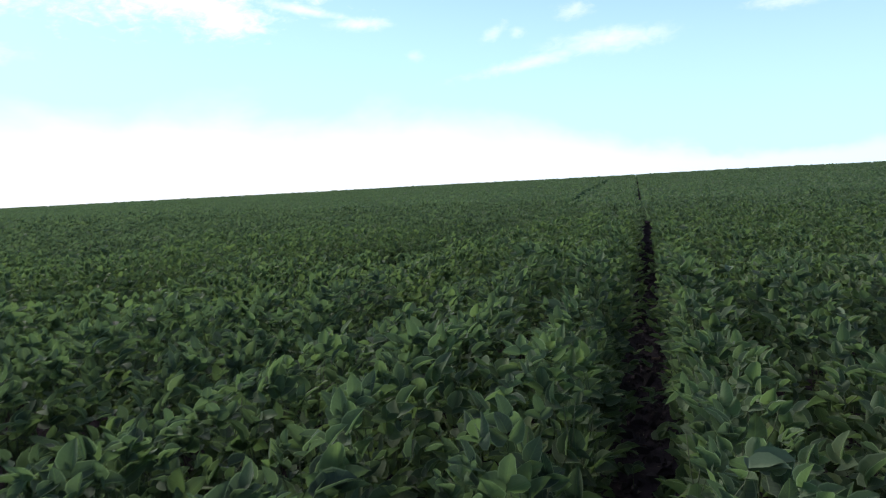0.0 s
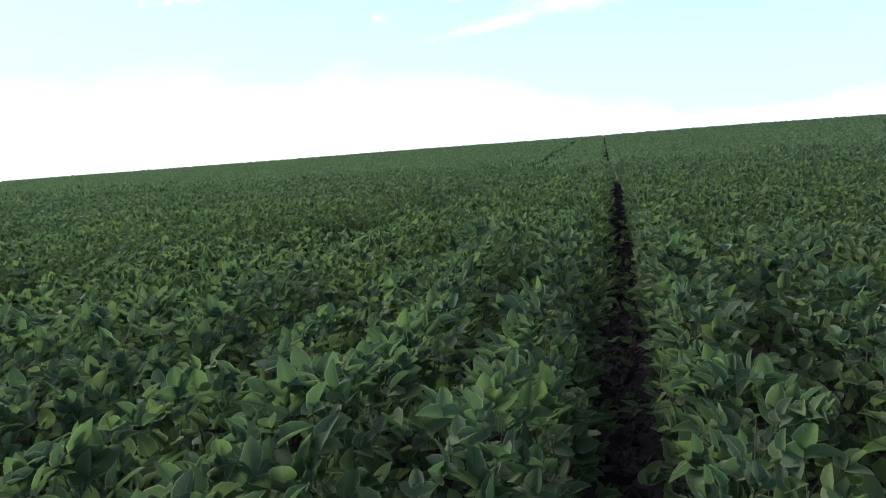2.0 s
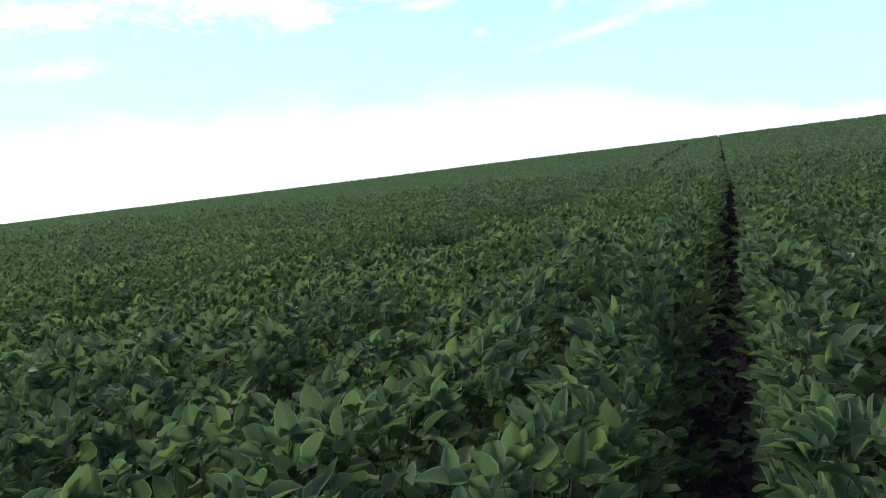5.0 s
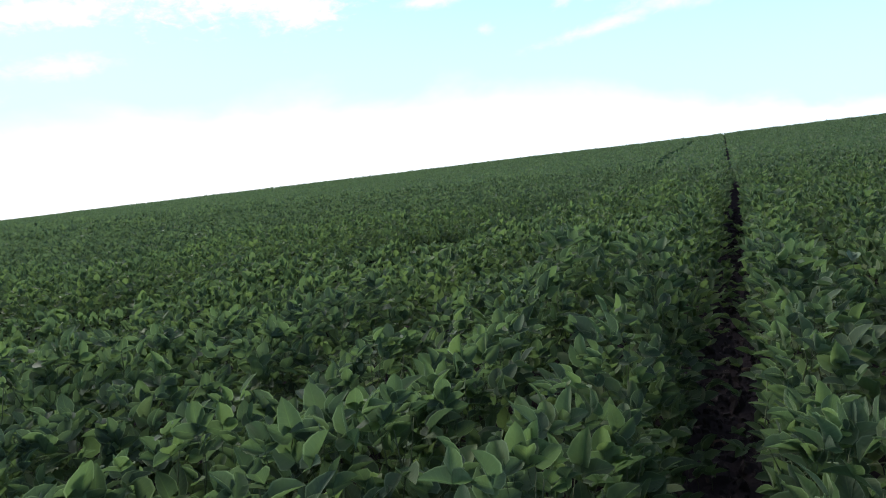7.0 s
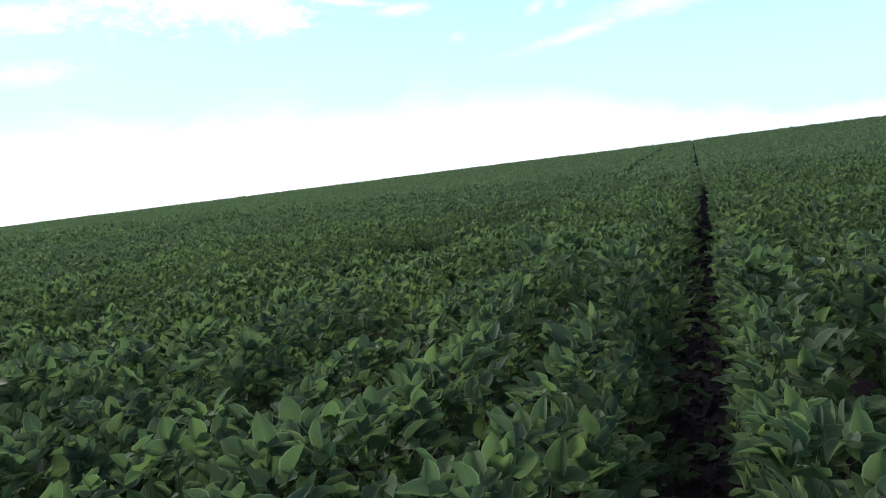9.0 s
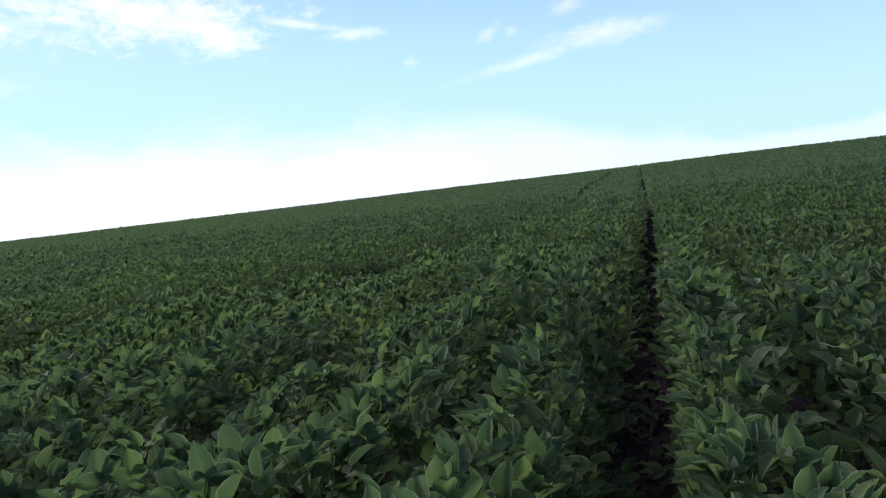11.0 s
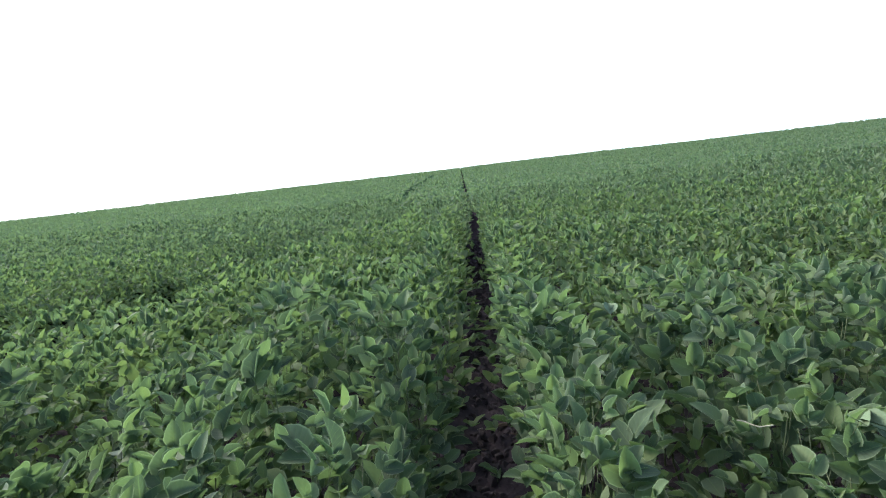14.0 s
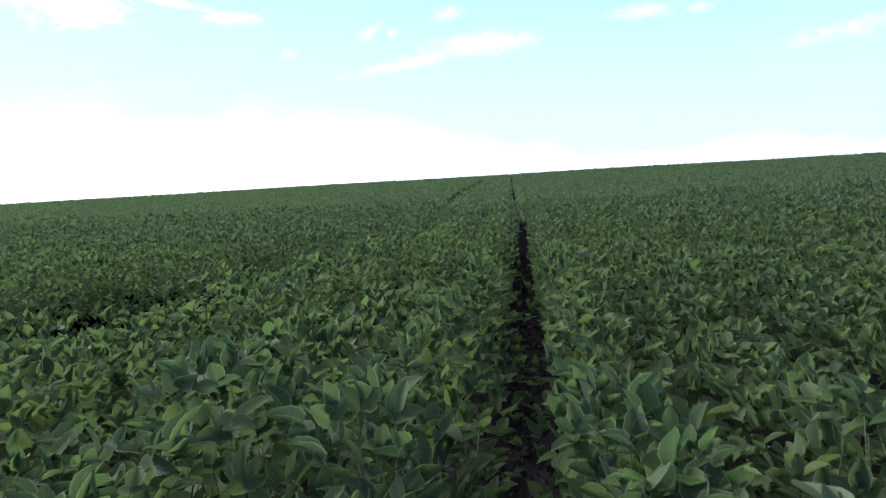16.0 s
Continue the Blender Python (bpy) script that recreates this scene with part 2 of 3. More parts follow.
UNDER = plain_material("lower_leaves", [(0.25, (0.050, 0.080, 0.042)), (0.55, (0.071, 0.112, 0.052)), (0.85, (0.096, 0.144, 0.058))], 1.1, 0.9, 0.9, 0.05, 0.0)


# ---- the lie of the land ----
rng = np.random.default_rng(7)


def waves(seed, size, n=14):
    """A smooth random field of about unit spread, its lumps about size metres across."""
    r = np.random.default_rng(seed)
    ang, ph = r.uniform(0, 2 * np.pi, n), r.uniform(0, 2 * np.pi, n)
    kk = 2 * np.pi / (size * 2.0) * r.uniform(0.55, 1.6, n)
    kx, ky = kk * np.cos(ang), kk * np.sin(ang)

    def field(x, y):
        out = np.zeros_like(np.asarray(x, float) + np.asarray(y, float))
        for a, b, c in zip(kx, ky, ph):
            out += np.sin(a * x + b * y + c)
        return out / math.sqrt(n / 2)
    return field


def ease(x, lo, hi):
    t = np.clip((np.asarray(x, float) - lo) / (hi - lo), 0, 1)
    return t * t * (3 - 2 * t)


roll_big, roll_mid = waves(3, 40), waves(4, 9)


def land(x, y):
    """Height of the ground: level by the path, over a slanting brow into a hollow, up a long slope to the crest and down behind it."""
    x, y = np.asarray(x, float), np.asarray(y, float)
    across = y + np.where(x < 0, 0.27, 0.15) * np.clip(x, -120, 60)          # the brow runs aslant, nearer towards +x
    z = -0.16 * ease(across, 8, 17) - 1.76 * ease(across, 15, 50) + 2.12 * np.clip((y - 46) / 104, 0, 1) ** 1.15
    z = z - 26.0 * ease(y, 150, 900)
    z = z + 0.03 * roll_big(x, y) * ease(np.hypot(x, y), 30, 90) + 0.02 * roll_mid(x, y) * ease(np.hypot(x, y), 3, 20)
    return z


def furrow_x(y):
    """The line of the open furrow between two rows; it bends a little at the brow."""
    y = np.asarray(y, float)
    return 0.33 - 0.0165 * y - 0.019 * np.maximum(y - 27.0, 0) + 0.018 * np.sin(y * 1.3 + 0.5) * ease(y, 0, 4)


ROW = 0.50
lump, lump_small, rowvar = waves(96, 1.5), waves(12, 0.42), waves(13, 1.3)


def drift(y):
    return furrow_x(y) - 0.15


# thinner strips of the crop: distance from the first furrow, change of it per metre, the y where it holds, half width, depth, phase
LANES = [(-1.22, 0.16, 3.6, 0.27, 0.42, 8.1), (-2.45, 0.12, 3.0, 0.20, 0.22, 2.2), (-3.08, 0.42, 6.2, 0.52, 0.68, 5.3), (-6.4, 0.42, 7.0, 0.55, 0.60, 3.9),
         (-10.2, 0.40, 9.0, 0.6, 0.52, 1.2), (-15.5, 0.40, 10.0, 0.8, 0.52, 7.7), (6.2, 0.0, 0.0, 0.30, 0.12, 4.4)]


def tall(x, y):
    """Height of the crop over the ground: lumpy, lower in the gaps between the rows and in the wheel lanes."""
    x, y = np.asarray(x, float), np.asarray(y, float)
    xr = x - drift(y)
    h = 0.85 + 0.042 * lump(x, y) + 0.028 * lump_small(x, y)
    gap = np.mod(xr - 0.15 + ROW / 2, ROW) - ROW / 2          # metres from the nearest gap between rows
    k = np.round((xr - 0.15) / ROW)
    h = h - (0.09 + 0.11 * np.clip(rowvar(k * 3.7, y * 0.8), 0, 2)) * np.exp(-(gap / 0.12) ** 2)
    for lane, slope, y_at, wide, deep, seed in LANES:
        here = deep * np.clip(0.95 + 0.3 * rowvar(seed, y * 0.6), 0.25, 1.1) * (1 - 0.85 * ease(y, 22, 42)) * (0.4 + 0.6 * ease(y, 1.6, 3.6))
        mid_ = lane + slope * (y - y_at) + 0.08 * np.sin(y * 0.75 + seed)
        off = xr - 0.15 - mid_
        here = here * np.where(lane < 0, ease(-mid_, 0.45, 0.95), 1.0)          # the strips die out before they reach the open furrow
        h = h - here * np.exp(-(off / (wide * math.hypot(1, slope))) ** 4)
    h = h + 0.03 * np.exp(-((xr + 0.55) / 0.30) ** 2)
    d = xr - 0.15
    h = h - np.where(d < 0, 0.43 * ease(d, -0.35, -0.03), 0.44 * ease(-d, -0.14, -0.01))
    h = h - 0.045 * ease(d, 0.0, 0.2) * ease(-d, -1.6, -0.9) * ease(-y, -5.0, -3.5)
    return np.maximum(h, 0.26)


# ---- leaves ----
def blade(cols, rows, fold, curl, ripple, seed):
    """One leaflet of unit length along +x, its face up: an ovate blade with a pointed tip. Points, faces, blade coordinates."""
    r = np.random.default_rng(seed)
    us = np.linspace(-1, 1, cols)
    lin = np.linspace(0, 1, rows)
    vs = 0.45 * lin + 0.55 * (1 - np.cos(np.pi * lin)) / 2
    pts, uvs, faces, ids = [], [], [], {}
    for i, v in enumerate(vs):
        w = 0.76 * v ** 0.5 * (1 - v) ** 0.72
        tip = i in (0, rows - 1)
        for j, u in enumerate(us):
            if tip and j:
                ids[i, j] = ids[i, 0]
                continue
            uu = 0.0 if tip else u
            z = (0.6 * abs(uu) + 0.4 * abs(uu) ** 3) * w * math.tan(radians(fold)) - curl * v * v + ripple * abs(uu) * math.sin(9 * v + (2.0 if uu > 0 else 0.4) + seed)
            ids[i, j] = len(pts)
            pts.append((v - 0.06 * abs(uu) ** 2 * (1 - v), uu * w * (1 + 0.06 * r.standard_normal()), z))
            uvs.append((0.5 + 0.5 * uu, v))
    for i in range(rows - 1):
        for j in range(cols - 1):
            q = [ids[i, j], ids[i + 1, j], ids[i + 1, j + 1], ids[i, j + 1]]
            q = [a for n, a in enumerate(q) if a != q[n - 1]]
            faces.append(q)
    return np.array(pts), faces, np.array(uvs)


def basis(head, pitch, twist):
    """Axes of a leaflet: along, across and its face's normal, for arrays of heading, pitch and twist."""
    ch, sh, cp, sp = np.cos(head), np.sin(head), np.cos(pitch), np.sin(pitch)
    along = np.stack([ch * cp, sh * cp, sp], -1)
    across = np.stack([-sh, ch, np.zeros_like(ch)], -1)
    up = np.cross(along, across)
    ct, st = np.cos(twist)[..., None], np.sin(twist)[..., None]
    return along, across * ct + up * st, up * ct - across * st


def spread(name, kinds, pick, at, head, pitch, twist, size, material, uv=True):
    """One mesh of many leaflets, each a copy of kinds[pick], set at its place and turn."""
    allp, alll, alls, alluv, base_n = [], [], [], [], 0
    for n, (pts, faces, uvs) in enumerate(kinds):
        w = np.nonzero(pick == n)[0]
        if not len(w):
            continue
        a, b, c = basis(head[w], pitch[w], twist[w])
        s = size[w][:, None, None]
        v = at[w][:, None, :] + s * (pts[None, :, 0:1] * a[:, None, :] + pts[None, :, 1:2] * b[:, None, :] + pts[None, :, 2:3] * c[:, None, :])
        allp.append(v.reshape(-1, 3))
        loop = np.concatenate([np.array(f) for f in faces])
        cnt = np.array([len(f) for f in faces])
        alll.append((loop[None, :] + (np.arange(len(w)) * len(pts))[:, None] + base_n).ravel())
        alls.append(np.tile(cnt, len(w)))
        if uv:
            alluv.append(np.tile(uvs[loop], (len(w), 1)))
        base_n += len(w) * len(pts)
    p, l, c = np.concatenate(allp), np.concatenate(alll), np.concatenate(alls)
    me = bpy.data.meshes.new(name)
    me.vertices.add(len(p)), me.loops.add(len(l)), me.polygons.add(len(c))
    me.vertices.foreach_set("co", p.astype(np.float32).ravel())
    me.loops.foreach_set("vertex_index", l.astype(np.int32))
    me.polygons.foreach_set("loop_start", np.concatenate([[0], np.cumsum(c)[:-1]]).astype(np.int32))
    me.polygons.foreach_set("use_smooth", np.ones(len(c), bool))
    if uv:
        layer = me.uv_layers.new(name="blade")
        layer.data.foreach_set("uv", np.concatenate(alluv).astype(np.float32).ravel())
    me.update(calc_edges=True)
    me.materials.append(material)
    return new(name, me)


def trio(at, head, pitch, size, r, fan=1.25):
    """The three leaflets of each leaf: places, headings, pitches, twists and sizes."""
    n = len(head)
    side = np.array([0.0, fan, -fan])
    h3 = head[:, None] + side[None, :] * r.uniform(0.8, 1.25, (n, 1)) + r.normal(0, 0.12, (n, 3))
    p3 = pitch[:, None] + r.normal(0, 0.20, (n, 3)) + np.array([0.0, -0.04, -0.04])
    t3 = r.normal(0, 0.30, (n, 3)) + np.array([0.0, 0.22, -0.22])
    s3 = size[:, None] * np.array([1.0, 0.9, 0.9]) * r.uniform(0.9, 1.1, (n, 3))
    off = np.zeros((n, 3, 3))
    off[:, 0, 0], off[:, 0, 1], off[:, 0, 2] = np.cos(head) * 0.22 * size, np.sin(head) * 0.22 * size, np.sin(pitch) * 0.2 * size
    return (at[:, None, :] + off).reshape(-1, 3), h3.ravel(), p3.ravel(), t3.ravel(), s3.ravel()


def leaf_places(px, py, count, r):
    """For plants at px, py: where each leaf's three leaflets meet, its heading, pitch and leaflet length. Arrays of plants x count."""
    m = len(px)
    s = 1.0 - 0.72 * r.uniform(0, 1, (m, count)) ** 2.2             # share of the crop's height
    ang = r.uniform(0, 2 * np.pi, (m, 1)) + np.arange(count)[None, :] * 2.4 + r.normal(0, 0.3, (m, count))
    rad = r.uniform(0.03, 0.25, (m, count)) * np.clip(1.35 - 0.45 * s, 0.5, 1.1)
    x, y = px[:, None] + rad * np.cos(ang), py[:, None] + rad * np.sin(ang) * 1.0
    fx = furrow_x(y)
    left = (px < furrow_x(py))[:, None]
    lim = fx - 0.125 + 0.03 * ease(y, 3, 7) + 0.03 * ease(y, 6, 10) - 0.06 * r.uniform(0, 1, x.shape) + 0.13 * (1 - s)
    x = np.where(left & (x > lim), lim - 0.06 * r.uniform(0, 1, x.shape), x)
    lim2 = fx + 0.10 - 0.01 * ease(y, 2.5, 6) - 0.02 * ease(y, 5, 9) + 0.05 * r.uniform(0, 1, x.shape)
    x = np.where(~left & (x < lim2), lim2 + 0.06 * r.uniform(0, 1, x.shape), x)
    stray = (r.uniform(0, 1, x.shape) < 0.08) & (np.abs(x - fx) < 0.22) & (s < 0.9)         # leaves that lean over the furrow
    x = np.where(stray, fx + (x - fx) * 0.35, x)
    z = land(x, y) + np.where(stray, 0.36, tall(x, y)) * s - 0.070
    head = ang + r.normal(0, 0.5, x.shape)
    pitch = np.radians(r.normal(66, 19, x.shape) * np.clip(s * 1.25 - 0.1, 0.35, 1) + r.normal(-2, 12, x.shape))
    size = np.clip(r.normal(0.069, 0.011, x.shape), 0.044, 0.090) * np.where(s > 0.965, 0.80, 1.0) * np.where(x > fx, 0.95, 1.03)
    return np.stack([x, y, z], -1), head, pitch, size, s


def on_rows(x0, x1, y0, y1, step, r):
    """Plants in their drilled rows within a box."""
    k0, k1 = math.floor((x0 - 0.9) / ROW), math.ceil((x1 + 0.9) / ROW)
    out = []
    for k in range(k0, k1 + 1):
        n = int((y1 - y0) / step)
        y = y0 + (np.arange(n) + r.uniform(-0.35, 0.35, n)) * step
        x = 0.40 + k * ROW + drift(y) + r.normal(0, 0.03, n)
        out.append(np.stack([x, y], -1))
    p = np.concatenate(out)
    return p[(p[:, 0] > x0) & (p[:, 0] < x1)]


def part(name, me, material, parent, label=""):
    ob = new(name, me)
    if material and not me.materials:
        me.materials.append(material)
    ob.parent = parent
    if label:
        ob["label"] = label
    return ob


# ---- ground ----
def sheet(name, xs, ys, height, material):
    gx, gy = np.meshgrid(xs, ys)
    z = height(gx, gy)
    p = np.stack([gx, gy, z], -1).reshape(-1, 3)
    nx, ny = len(xs), len(ys)
    i = (np.arange(ny - 1)[:, None] * nx + np.arange(nx - 1)[None, :]).ravel()
    f = np.stack([i, i + 1, i + nx + 1, i + nx], -1)
    me = bpy.data.meshes.new(name)
    me.from_pydata(p.tolist(), [], f.tolist())
    me.polygons.foreach_set("use_smooth", np.ones(len(f), bool))
    me.materials.append(material)
    return new(name, me)


clod_a, clod_b = waves(21, 0.10), waves(22, 0.035)


def soil_height(x, y):
    d = np.abs(x - furrow_x(y))
    rough = (0.012 * clod_a(x, y) + 0.006 * clod_b(x, y)) * ease(-np.hypot(x - 0.2, y - 4), -9, -6)
    return land(x, y) + rough - 0.05 * np.exp(-(d / 0.12) ** 2) + 0.03 * np.exp(-((d - 0.25) / 0.1) ** 2)


near_x = np.concatenate([-np.geomspace(3000, 0.6, 44), np.arange(-0.56, 1.0, 0.035), np.geomspace(1.05, 3000, 44)])
near_y = np.concatenate([-np.geomspace(3000, 2.0, 26), np.arange(-1.9, 8.0, 0.05), np.geomspace(8.1, 320, 90), np.geomspace(340, 3000, 14)])
tagged(sheet("ground", near_x, near_y, soil_height, SOIL), "dark damp bare soil under the soybean crop", "ground", kind="structure")

# ---- the crop ----
BLADES = [blade(3, 5, f, c, rp, i) for i, (f, c, rp) in enumerate([(28, 0.10, 0.02), (42, 0.20, 0.03), (20, 0.05, 0.03), (50, 0.12, 0.02), (35, 0.32, 0.03), (16, -0.10, 0.03)])]
SMALL = [blade(3, 3, f, c, 0.0, i) for i, (f, c) in enumerate([(26, 0.10), (42, 0.2), (14, -0.05)])]
SPECK = [(np.array([(0, 0, 0), (0.45, 0.4, 0.06), (1, 0, -0.1), (0.45, -0.4, 0.06)]), [[0, 2, 1], [0, 3, 2]], np.zeros((4, 2)))]


def view_angle(x, y):
    return np.degrees(np.arctan2(x - 0.2, y + 1.3))


def reach(x, y):
    """Metres from the stretch that the path covers."""
    return np.hypot(x - 0.2, y - np.clip(y, -0.95, 1.95))


def ahead(x, y, lo=-70, hi=42):
    a = view_angle(x, y)
    return (a > lo) & (a < hi)


spots = on_rows(-10.5, 9.5, -9.5, 11.5, 0.13, rng)
px, py = spots[:, 0], spots[:, 1]
dist = np.hypot(px - 0.2, py - 0.4)
seen = ahead(px, py) & (py > -0.35)
order = np.argsort(np.where(seen, np.hypot(px - 0.2, py - 0.1), 1e9))
near_ids = order[:300]
is_near = np.zeros(len(px), bool)
is_near[near_ids] = True

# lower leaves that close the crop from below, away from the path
LANE_FAR = lambda y: furrow_x(y) - 6.3 + 1.2 * ease(y, 65, 130)


def open_soil(x, y, half=0.16):
    far = ease(y, 36, 60)
    return (np.abs(x - furrow_x(y)) < half - 0.03 * far) & (np.asarray(y) < 143) | ((np.abs(x - LANE_FAR(y)) < 0.25) & (np.asarray(y) > 36) & (np.asarray(y) < 128))


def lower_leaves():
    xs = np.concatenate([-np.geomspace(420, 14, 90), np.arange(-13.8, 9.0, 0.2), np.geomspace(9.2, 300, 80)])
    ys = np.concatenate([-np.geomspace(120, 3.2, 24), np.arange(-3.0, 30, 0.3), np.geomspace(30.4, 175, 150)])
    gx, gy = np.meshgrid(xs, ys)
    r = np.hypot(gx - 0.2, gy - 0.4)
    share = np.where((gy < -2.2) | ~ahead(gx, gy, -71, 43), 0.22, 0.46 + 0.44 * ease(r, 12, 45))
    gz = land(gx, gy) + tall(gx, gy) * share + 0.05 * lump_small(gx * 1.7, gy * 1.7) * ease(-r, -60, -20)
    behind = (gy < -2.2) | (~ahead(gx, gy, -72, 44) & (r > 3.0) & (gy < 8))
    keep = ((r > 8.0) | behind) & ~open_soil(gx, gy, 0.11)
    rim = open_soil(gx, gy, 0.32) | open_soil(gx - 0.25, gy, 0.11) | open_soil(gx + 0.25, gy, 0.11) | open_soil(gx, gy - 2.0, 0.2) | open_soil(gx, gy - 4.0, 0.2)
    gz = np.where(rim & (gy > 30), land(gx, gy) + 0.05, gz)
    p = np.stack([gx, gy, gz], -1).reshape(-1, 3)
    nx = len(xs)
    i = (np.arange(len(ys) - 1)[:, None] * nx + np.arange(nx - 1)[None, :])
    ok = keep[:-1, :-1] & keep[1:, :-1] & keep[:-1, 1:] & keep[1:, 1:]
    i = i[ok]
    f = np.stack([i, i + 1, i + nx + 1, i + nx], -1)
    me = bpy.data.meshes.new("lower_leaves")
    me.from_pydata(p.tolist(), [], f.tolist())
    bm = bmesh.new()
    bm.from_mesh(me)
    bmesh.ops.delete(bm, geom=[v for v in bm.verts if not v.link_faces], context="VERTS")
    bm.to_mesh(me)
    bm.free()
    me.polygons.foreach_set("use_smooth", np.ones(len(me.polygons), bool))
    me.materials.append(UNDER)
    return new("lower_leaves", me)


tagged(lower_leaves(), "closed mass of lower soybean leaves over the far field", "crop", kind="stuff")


def crop_from_rows(name, ids, count, kinds, material, grow, label, rise=1.0):
    at, head, pitch, size, s = leaf_places(px[ids], py[ids], count, rng)
    a, h, p, t, z = trio(at.reshape(-1, 3), head.ravel(), pitch.ravel() * rise, size.ravel() * grow, rng)
    ob = spread(name, kinds, rng.integers(0, len(kinds), len(h)), a, h, p, t, z, material)
    return tagged(ob, label, "crop", kind="stuff")


mid = np.nonzero(~is_near & seen & (dist < 6.2))[0]
crop_from_rows("soybean_crop", mid, 15, BLADES, LEAF_MID, 1.0, "dense green soybean crop in rows beyond the nearest plants")
mid = np.nonzero(~is_near & seen & (dist >= 6.2) & (dist < 9.2))[0]
crop_from_rows("soybean_crop", mid, 14, SMALL, LEAF_MID, 1.04, "dense green soybean crop in rows some way into the field")
back = np.nonzero(~is_near & ~seen & (dist < 9.2))[0]
crop_from_rows("soybean_crop", back, 8, SMALL, LEAF_MID, 1.5, "dense green soybean crop behind and beside the path", 0.45)


def ring(r0, r1, density, lo=-70, hi=42):
    """Random places in a ring ahead of the path."""
    n = int(density * 0.5 * (r1 * r1 - r0 * r0) * radians(hi - lo))
    r, a = np.sqrt(rng.uniform(r0 * r0, r1 * r1, n)), np.radians(rng.uniform(lo, hi, n))
    return 0.2 + r * np.sin(a), 0.4 + r * np.cos(a)


def crop_scattered(name, x, y, low, length, kinds, material, label, half=0.16, threes=False):
    ok = ~open_soil(x, y, half)
    x, y = x[ok], y[ok]
    n = len(x)
    s = 1.0 - low * rng.uniform(0, 1, n) ** 1.6
    at_, turn_, lean = np.stack([x, y, land(x, y) + tall(x, y) * s - 0.055], -1), rng.uniform(0, 2 * np.pi, n), np.radians(rng.normal(62, 20, n))
    big = np.clip(rng.normal(length, length * 0.18, n), length * 0.5, length * 1.6)
    if threes:
        at_, turn_, lean, twist, big = trio(at_, turn_, lean, big, rng)
    else:
        twist = rng.normal(0, 0.4, n)
    ob = spread(name, kinds, rng.integers(0, len(kinds), len(big)), at_, turn_, lean, twist, big, material, False)
    return tagged(ob, label, "crop", kind="stuff")


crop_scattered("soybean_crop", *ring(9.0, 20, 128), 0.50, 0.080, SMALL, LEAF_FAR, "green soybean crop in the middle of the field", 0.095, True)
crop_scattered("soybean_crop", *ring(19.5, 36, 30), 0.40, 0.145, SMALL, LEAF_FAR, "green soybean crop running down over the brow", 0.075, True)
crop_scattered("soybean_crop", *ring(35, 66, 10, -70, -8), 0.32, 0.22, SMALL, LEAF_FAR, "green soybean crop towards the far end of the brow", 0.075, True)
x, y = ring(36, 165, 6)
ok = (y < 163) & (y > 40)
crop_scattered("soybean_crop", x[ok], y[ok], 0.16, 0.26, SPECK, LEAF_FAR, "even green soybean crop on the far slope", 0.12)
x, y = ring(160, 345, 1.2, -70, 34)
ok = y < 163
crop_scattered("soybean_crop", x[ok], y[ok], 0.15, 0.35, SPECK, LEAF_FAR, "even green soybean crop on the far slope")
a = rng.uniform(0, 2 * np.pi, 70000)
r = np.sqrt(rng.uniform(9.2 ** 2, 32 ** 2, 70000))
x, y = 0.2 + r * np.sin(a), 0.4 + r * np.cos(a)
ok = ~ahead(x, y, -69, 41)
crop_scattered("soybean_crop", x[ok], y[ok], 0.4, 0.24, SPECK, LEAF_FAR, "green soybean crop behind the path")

# lower leaves between the stems, which close the crop near the path
x, y = ring(0.3, 9.4, 760)
s_ = rng.uniform(0.34, 0.78, len(x))
d = x - furrow_x(y)
ok = ((d < -0.10 - 0.10 * s_) | (d > 0.11)) & (y > 0.35)
x, y, s_ = x[ok], y[ok], s_[ok]
z = land(x, y) + tall(x, y) * s_ - 0.03
close = reach(x, y) < 3.6
thin = ~close | (rng.uniform(0, 1, len(x)) < 0.6)
x, y, z, close = x[thin], y[thin], z[thin], close[thin]
for sel, kinds in ((close, BLADES), (~close, SMALL)):
    n = int(sel.sum())
    tagged(spread("soybean_understory", kinds, rng.integers(0, len(kinds), n), np.stack([x, y, z], -1)[sel], rng.uniform(0, 2 * np.pi, n),
                  np.radians(rng.normal(42, 26, n)), rng.normal(0, 0.35, n), rng.normal(0.070, 0.010, n), LEAF_MID),
           "lower soybean leaves in the shade between the stems", "crop", kind="stuff")


# ---- single plants beside the furrow ----
def tube(path, radii, sides=4):
    """Points and faces of a tapered stalk along a path."""
    pts, faces = [], []
    for i, (c, rad) in enumerate(zip(path, radii)):
        for j in range(sides):
            a_ = 2 * math.pi * j / sides
            pts.append((c[0] + rad * math.cos(a_), c[1] + rad * math.sin(a_), c[2]))
        if i:
            for j in range(sides):
                k = (j + 1) % sides
                faces.append(((i - 1) * sides + j, (i - 1) * sides + k, i * sides + k, i * sides + j))
    faces.append(tuple(range(len(pts) - sides, len(pts))))
    return pts, faces


